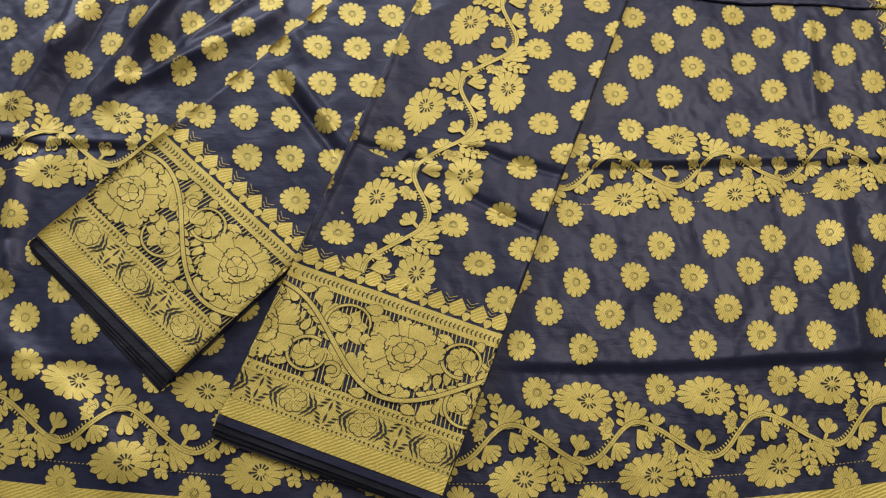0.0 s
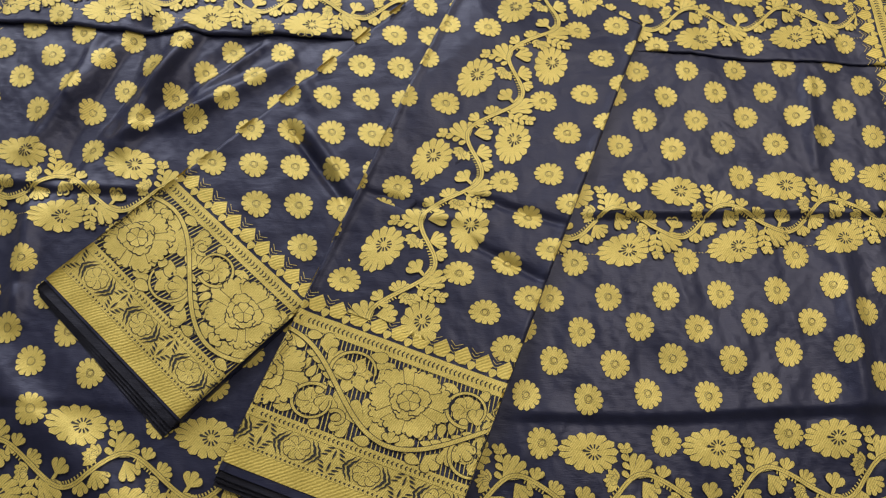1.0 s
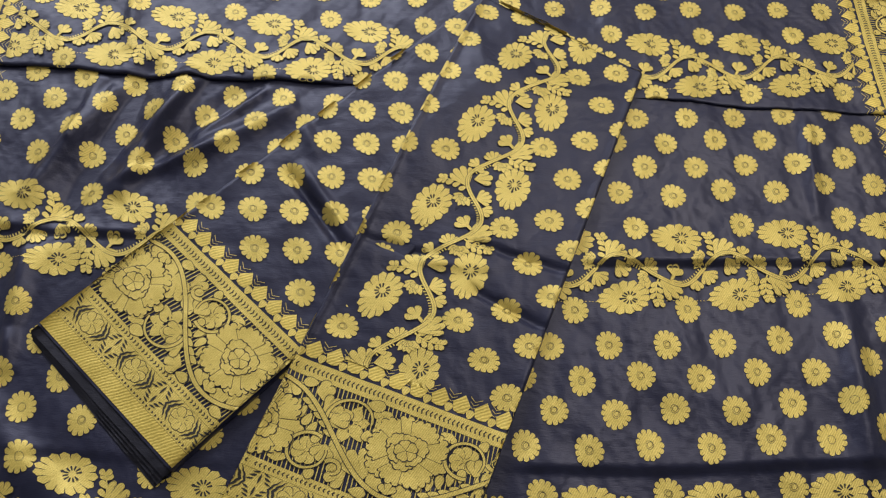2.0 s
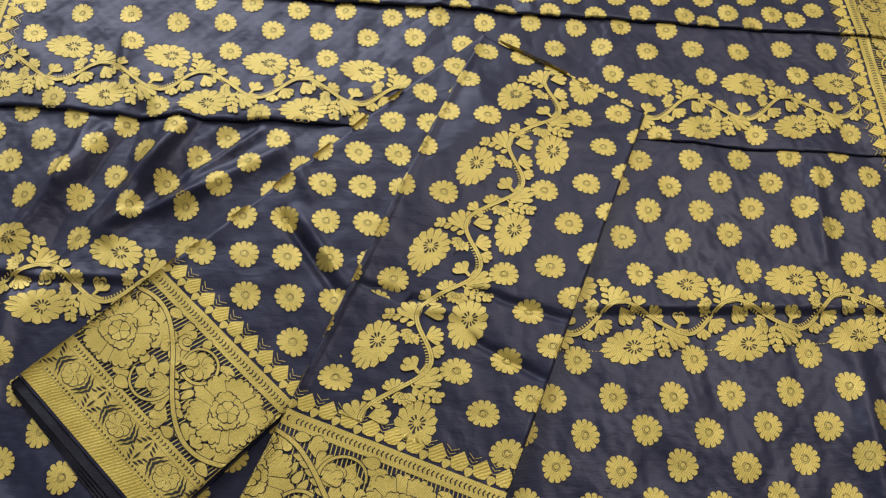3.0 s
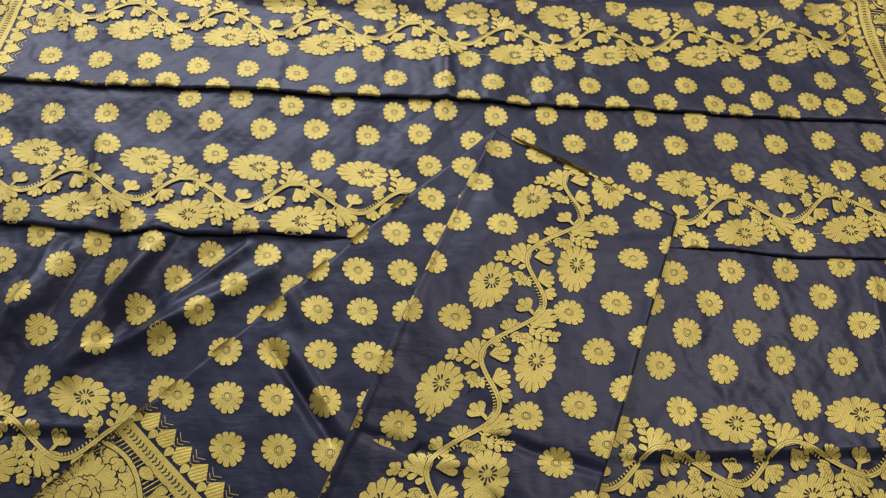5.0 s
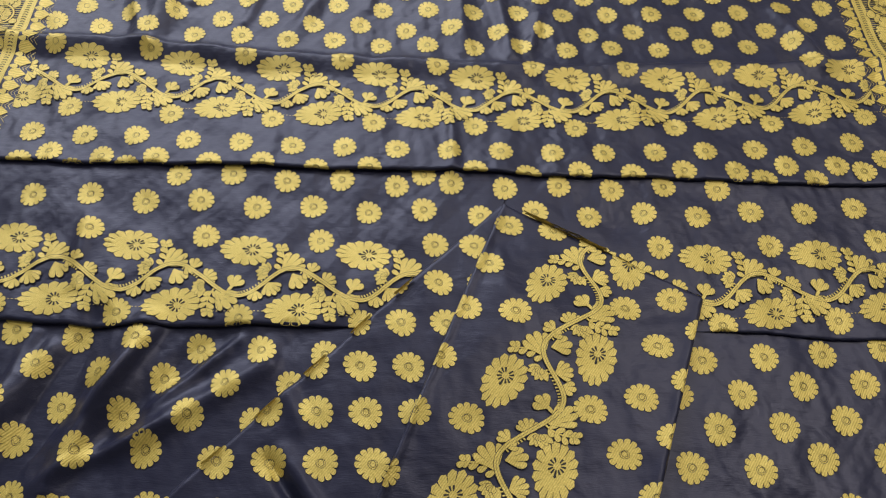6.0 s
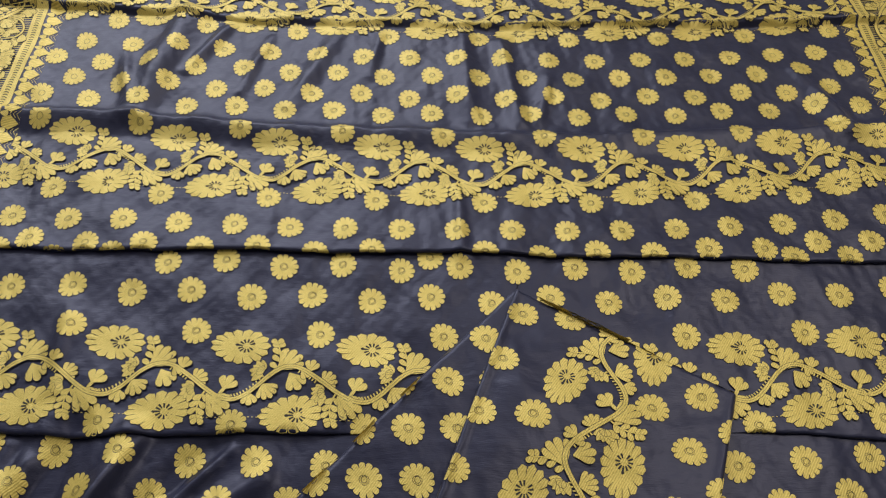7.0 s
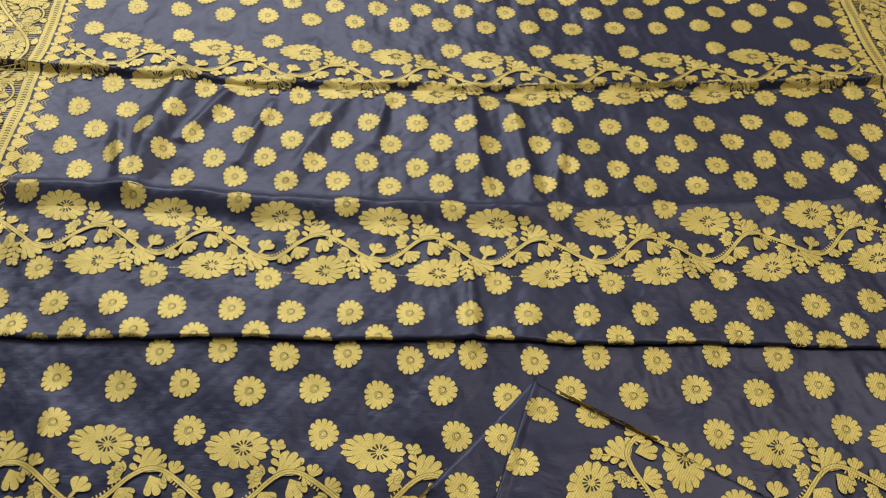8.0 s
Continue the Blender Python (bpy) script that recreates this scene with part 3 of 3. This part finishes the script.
def border_flower(h, s, flip):
    """The large peony: broad petals with toothed rims parted by dark lines, an inner round and a heart of small petals."""
    p = Pattern()

    def petal(a, near, far, width, teeth, lift):
        """A fan-shaped petal that widens towards its toothed rim."""
        ca, sa = math.cos(a), math.sin(a)

        def ring(grow):
            pts = []
            for i in range(21):
                q = i / 20 * 2 - 1
                rim = far * (1 - 0.16 * q * q) * (1 - 0.085 * abs(math.cos(teeth * math.pi * q / 2)) ** 6) + grow
                pts.append((rim * math.cos(q * width / 2 / far * 1.25), (rim * math.sin(q * width / 2 / far * 1.25) + math.copysign(grow, q))))
            return pts
        for target, grow, up in ((p, 0.0, lift), (p.lines, 0.0006, lift - 0.00004)):
            rim = ring(grow)
            xy = [((near - grow), 0.0)] + rim
            xy = [(h + flip * (x * ca - y * sa), s + x * sa + y * ca) for x, y in xy]
            n, edge, base = len(rim), np.array(xy[1:]), np.array(xy[0])
            rings = [base + (edge - base) * k / 7 for k in range(1, 8)]
            faces = [(0, 1 + i, 2 + i) for i in range(n - 1)] + [(1 + k * n + i, 1 + k * n + n + i, 2 + k * n + n + i, 2 + k * n + i) for k in range(6) for i in range(n - 1)]
            target.add(np.concatenate([base[None]] + rings), faces, up)

    p.lines = Pattern()
    for i in range(9):
        a = i * 2 * math.pi / 9 + 0.35
        petal(a, 0.004, 0.0322 if i % 2 else 0.0300, 0.0260, 5, 0.00012 * (i % 3) + 0.00004)
    for i in range(6):
        petal(i * 2 * math.pi / 6 + 0.1, 0.002, 0.0170 if i % 2 else 0.0140, 0.0170, 3, 0.00045 + 0.00006 * (i % 3))
    for i in range(5):
        petal(i * 2 * math.pi / 5 + 0.5, 0.0, 0.0090, 0.0095, 2, 0.00070 + 0.00006 * (i % 3))
    p.leaf(h - 0.002, s, h + 0.003, s, 0.0040, 1)
    return p


def border_scroll(s0, flip):
    """Half a repeat of the border's winding stem: a lily under an arching branch, a ringed flower, a feathered sprig and toothed leaves."""
    p = Pattern()
    mid = (H_CHAIN2 + H_VINE) / 2

    def at(s, h):
        return (mid + flip * h, s0 - s)

    def stem(a):
        return -0.0325 * math.cos(a * 2 * math.pi / 0.22)

    def curl(c, r0, r1, a0, a1, w0, w1, n=30):
        ts = np.linspace(a0, a1, n)
        rs = np.linspace(r0, r1, n)
        pts = [at(c[0] + r * math.cos(a), c[1] + r * math.sin(a)) for a, r in zip(ts, rs)]
        p.lines.ribbon(pts, np.linspace(w0, w1, n) + 0.0012, 0.00056)
        p.ribbon(pts, np.linspace(w0, w1, n), 0.00060)

    p.lines = Pattern()
    # the lily: three long petals and three short ones
    c = (-0.0470, 0.0150)
    for a, far, w in ((0.35, 0.0145, 0.0100), (1.45, 0.0160, 0.0104), (2.50, 0.0145, 0.0100), (3.55, 0.0180, 0.0100), (4.60, 0.0200, 0.0106), (5.55, 0.0180, 0.0100)):
        p.leaf(*at(c[0] + 0.0018 * math.cos(a), c[1] + 0.0018 * math.sin(a)), *at(c[0] + far * math.cos(a), c[1] + far * math.sin(a)), w, outline=0.0006, pointed=True)
    curl((-0.0480, 0.0170), 0.0185, 0.0160, 3.55, 0.15, 0.0026, 0.0016)
    # the ringed flower
    c = (0.0430, 0.0190)
    for i in range(8):
        a = i * math.pi / 4 + 0.2
        p.leaf(*at(c[0] + 0.0014 * math.cos(a), c[1] + 0.0014 * math.sin(a)), *at(c[0] + 0.0118 * math.cos(a), c[1] + 0.0118 * math.sin(a)), 0.0080, outline=0.0005)
    p.bloom(*at(*c), 0.0016, 0.0016, 5, 0, 0.85, per=4, rings=1, lift=0.0004)
    curl(c, 0.0152, 0.0142, 5.1, -0.4, 0.0026, 0.0016)
    # a small hook with a round end
    curl((0.0660, 0.0260), 0.0075, 0.0040, 3.6, 7.6, 0.0032, 0.0022, 20)
    p.bloom(*at(0.0660, 0.0260), 0.0021, 0.0021, 6, 0, 0.9, per=4, rings=1, lift=0.0009)
    # the feathered sprig beside the rising stem
    for k in range(5):
        a = 0.020 + k * 0.0065
        h = stem(a) + 0.0085
        p.leaf(*at(a, h), *at(a - 0.0020, h + 0.0115), 0.0062, outline=0.0005)
        p.leaf(*at(a + 0.001, h - 0.001), *at(a + 0.0095, h - 0.0005), 0.0054, outline=0.0005)
    # toothed leaves and fillers: base, tip, width, fingers
    for b0, b1, t0, t1, w, n in ((-0.0200, -0.0265, -0.0340, -0.0030, 0.0170, 4), (-0.0060, -0.0300, -0.0175, -0.0180, 0.0090, 1), (0.0050, -0.0300, 0.0170, -0.0215, 0.0110, 3), (-0.0225, 0.0350, -0.0270, 0.0210, 0.0140, 3),
                                 (-0.0280, 0.0365, -0.0420, 0.0355, 0.0070, 1), (0.0260, 0.0365, 0.0240, 0.0270, 0.0100, 3), (0.0560, 0.0365, 0.0480, 0.0350, 0.0060, 1), (-0.0330, -0.0250, -0.0460, -0.0350, 0.0130, 3),
                                 (0.0280, -0.0290, 0.0410, -0.0360, 0.0130, 3), (0.0150, -0.0345, 0.0270, -0.0365, 0.0060, 1), (-0.0130, -0.0350, -0.0260, -0.0365, 0.0060, 1), (-0.0640, 0.0120, -0.0680, 0.0250, 0.0080, 1),
                                 (0.0620, 0.0080, 0.0560, 0.0050, 0.0070, 1), (-0.0500, -0.0060, -0.0400, -0.0200, 0.0090, 1), (-0.0560, -0.0090, -0.0560, -0.0240, 0.0110, 3), (-0.0300, 0.0050, -0.0330, 0.0140, 0.0060, 1),
                                 (0.0480, -0.0100, 0.0600, -0.0200, 0.0110, 3), (0.0400, -0.0160, 0.0480, -0.0300, 0.0100, 3), (0.0280, 0.0020, 0.0300, 0.0120, 0.0070, 1), (0.0000, -0.0300, -0.0010, -0.0200, 0.0090, 3)):
        p.leaf(*at(b0, b1), *at(t0, t1), w * 1.4, n, outline=0.0005, pointed=n == 1)
    bend = [at(a, stem(a)) for a in np.linspace(-0.055, 0.055, 33)]
    p.ribbon(bend, 0.0034, 0.00070)
    p.lines.ribbon(bend, 0.0046, 0.00066)
    return p


def border(s0, s1, shift, place, parent):
    """A whole zari border between s0 and s1 along the selvage."""
    whole = place

    def place(H, S):
        return whole(H, np.clip(S, s0, s1))

    strip(s0, s1, 0.0, H_TWILL).mesh("twill_band", place, GOLD_TWILL, parent, "plain gold twill band")
    for h0, h1 in ((H_TWILL, H_CHAIN1), (H_SMALL, H_CHAIN2), (H_VINE, H_CHAIN3)):
        band = strip(s0, s1, h0 + 0.0002, h1).mesh("chain_band", place, GOLD, parent, "gold band with a dark chain line")
        chain_marks(s0, s1, h0, h1).mesh("chain_line", place, DARK, band)
    places = [s0 + (k + 0.5) * DIAMOND for k in range(int((s1 - s0) / DIAMOND))]
    for q in places:
        diamond(q).mesh("diamond", place, GOLD_TWILL, parent)
        bud(q).mesh("bud", place, GOLD, parent)
        chevron(q).mesh("chevron", place, GOLD, parent)
    strip(s0, s1, H_CHAIN1, H_SMALL).mesh("flower_band", place, GOLD, parent, "gold band with small flowers", 0.00034)
    hatch(s0, s1).mesh("ground_threads", place, GOLD, parent)
    k = math.floor((s0 - shift) / 0.11)
    while shift + k * 0.11 < s1 + 0.05:
        s, flip = shift + k * 0.11, (1 if k % 2 == 0 else -1)
        border_scroll(s, flip).mesh("border_scroll", place, GOLD, parent, "gold winding stem with leaves and side flowers")
        border_flower((H_CHAIN2 + H_VINE) / 2 + flip * 0.009, s, flip).mesh("border_flower", place, GOLD, parent, "large gold woven peony", 0.0011)
        for d in (0.0, 0.055):
            small_flower(s + d + 0.005).mesh("small_flower", place, GOLD, parent)
            small_arcs(s + d + 0.005).mesh("arc_threads", place, DARK, parent)
        k += 1


def cloth_sheet(name, place, X0, X1, Y0, Y1, step, mat, parent, label=""):
    nx, ny = int((X1 - X0) / step) + 1, int((Y1 - Y0) / step) + 1
    X, Y = np.meshgrid(np.linspace(X0, X1, nx), np.linspace(Y0, Y1, ny))
    x, y, z = place(X.ravel(), Y.ravel())
    me = bpy.data.meshes.new(name)
    idx = np.arange(nx * ny).reshape(ny, nx)
    quads = np.stack([idx[:-1, :-1], idx[:-1, 1:], idx[1:, 1:], idx[1:, :-1]], -1).reshape(-1, 4)
    me.from_pydata(np.c_[x, y, z].tolist(), [], quads.tolist())
    me.polygons.foreach_set("use_smooth", [True] * len(me.polygons))
    me.materials.append(mat)
    me.update()
    ob = new(name, me)
    ob.parent = parent
    if label:
        tagged(ob, label)
    return ob


# ---------------------------------------------------------------- the folded panels
def thing(name, label, category, group=""):
    return tagged(new(name), label, category, group)


panel_l = thing("folded_sari_panel", "folded charcoal silk panel with wide gold border, fanned beneath another", "sari", "folded sari panels")
panel_r = thing("folded_sari_panel", "upper folded charcoal silk panel with gold vine and border", "sari", "folded sari panels")

cloth_sheet("cloth", lay_left, -0.192, 0.345, -0.138, 0.060, 0.0025, SILK, panel_l)
cloth_sheet("cloth", lay_right, -0.571, 0.16, 0.36, 0.70, 0.0025, SILK, panel_r)


def left_border(H, S):
    return on_left(H / 1.087 - 0.190, -S - 0.09)


border(-0.145, 0.033, 0.0, left_border, panel_l)


def right_border(H, S):
    return on_right(0.935 * H - 0.5645, S + 0.515)


border(-0.085, 0.125, 0.0, right_border, panel_r)
for i in range(-6, 8):
    for j in range(-5, 4):
        X = (i + 0.5 * (j % 2)) * 0.0487
        Y = 0.004 + 0.055 * X + j * 0.0283
        if -0.030 < X < 0.33 and -0.12 < Y < (0.058 if X < 0.25 else 0.030):
            buti(X, Y).mesh("woven_flower", on_left, GOLD, panel_l)

vine_band(-0.50, 0.5625, 8, lambda X, Y: on_right(np.maximum(X, -0.420), Y), panel_r, False)
for dy, shift, step in ((0.0425, 0.006, 0.1), (0.0795, 0.046, 0.05), (0.111, 0.020, 0.05), (-0.0385, 0.047, 0.1), (-0.0715, 0.021, 0.05), (-0.1005, 0.047, 0.05), (-0.130, 0.021, 0.05), (-0.159, 0.047, 0.05)):
    for k in range(-10, 6):
        X, Y = k * step + shift, 0.5625 + dy
        if X > -0.408 and inside_r(*panel_plan(X, Y)) > -0.013:
            buti(X, Y).mesh("woven_flower", on_right, GOLD, panel_r)


def dark_layers(parent, place, s0, s1, count, reach):
    """The dark selvage ends of the folded layers below the gold, each a little further out."""
    for k in range(count):
        drop = 0.0014 + 0.0019 * k

        def lay(H, S, k=k, drop=drop):
            x, y, z = place(H - 0.0035 * k * (0.4 + 0.6 * (S - s0) / (s1 - s0)), S + 0.002 * k)
            return x, y, z - drop * smooth(-(H - 0.006) / 0.012 + 0.5)
        cloth_sheet("selvage_layer", lay, -reach, 0.004, s0, s1, 0.003, SELVAGE, parent, "dark plain selvage edge")


dark_layers(panel_l, left_border, -0.135, 0.033, 4, 0.010)
dark_layers(panel_r, lambda H, S: on_right(H - 0.570, S + 0.515), -0.07, 0.11, 3, 0.006)

# ---------------------------------------------------------------- the spread sari
sari = thing("sari", "spread charcoal silk sari with gold woven flowers, vines and borders", "sari")
for name, lay, Y0, Y1 in (("cloth_near", LAYS[0], 0.02, 0.535), ("cloth_middle", LAYS[1], 0.44, 0.700), ("cloth_far", LAYS[2], 0.60, 1.32)):
    cloth_sheet(name, lay, -0.60, 0.655, Y0, Y1, 0.0021, SILK, sari)

# Bands: the vine's middle line; rows: place along the cloth and shift along the row.
BANDS = (0.0925, 0.3265, 0.566, 0.794, 1.038)
SINGLE = ((0.045, 0.046), (0.129, 0.008), (0.285, 0.046), (0.367, 0.007), (0.527, 0.047), (0.608, 0.006), (0.7535, 0.046), (0.839, 0.008), (0.997, 0.049), (1.085, 0.010))
# Close rows also stagger: every second flower sits that much higher or lower.
DOUBLE = ((0.165, 0.047, -0.0023), (0.194, 0.022, 0.0018), (0.223, 0.047, -0.0020), (0.252, 0.022, -0.0003), (0.405, 0.047, -0.0027), (0.435, 0.023, 0.0010), (0.465, 0.047, -0.0010), (0.494, 0.021, 0.0),
          (0.645, 0.046, -0.0024), (0.677, 0.020, 0.0025), (0.6915, 0.045, 0.0018), (0.7185, 0.020, 0.0), (0.873, 0.047, -0.0022), (0.900, 0.023, 0.0026), (0.931, 0.047, -0.0015), (0.960, 0.023, -0.0003),
          (1.132, 0.001, 0.0005), (1.162, 0.026, 0.0), (1.192, 0.001, 0.0), (1.222, 0.026, 0.0))
for y0 in BANDS:
    vine_band(-0.50, y0, 10, lambda X, Y: lay_base(np.clip(X, -0.411, 0.466), Y), sari)
flowers = []
for y0, shift in SINGLE:
    flowers += [(k * 0.1 + shift, y0) for k in range(-5, 5)]
for y0, shift, stagger in DOUBLE:
    flowers += [(k * 0.05 + shift, y0 + (stagger if k % 2 == 0 else -stagger)) for k in range(-10, 11)]
flowers = [(x, y) for x, y in flowers if -0.405 < x < 0.462]
hidden = [(x, y) for x, y in flowers if max(inside_l(x, y + 0.14 * x * x), inside_r(x, y + 0.14 * x * x)) > 0.02]
flowers = [f for f in flowers if f not in hidden]
near = sorted(flowers, key=lambda f: abs(f[0] - 0.02) + 0.4 * abs(f[1] - 0.55))[:300]
for x, y in near:
    buti(x, y).mesh("woven_flower", lay_base, GOLD, sari)
for k in range(3):
    some = [(x, y) for x, y in flowers if (x, y) not in near and sum(y + 0.14 * x * x > tuck_line(i, x) - 0.006 for i in (0, 1)) == k]
    if some:
        tagged(joined([buti(x, y) for x, y in some]).mesh("woven_flowers_rest", LAYS[k], GOLD, sari), "many gold woven flowers towards the far borders", kind="stuff")

for lay, s0, s1 in ((LAYS[0], 0.045, 0.50), (LAYS[1], 0.484, 0.665), (LAYS[2], 0.645, 1.26)):
    border(s0, s1, 0.04, lambda H, S: lay(H - 0.574, S), sari)
    border(s0, s1, 0.00, lambda H, S: lay(0.629 - H, S), sari)
strip(-0.41, 0.46, 0.030, 0.042).mesh("end_band", lambda Y, X: lay_base(X, Y), GOLD_TWILL, sari, "plain gold band at the cloth end")
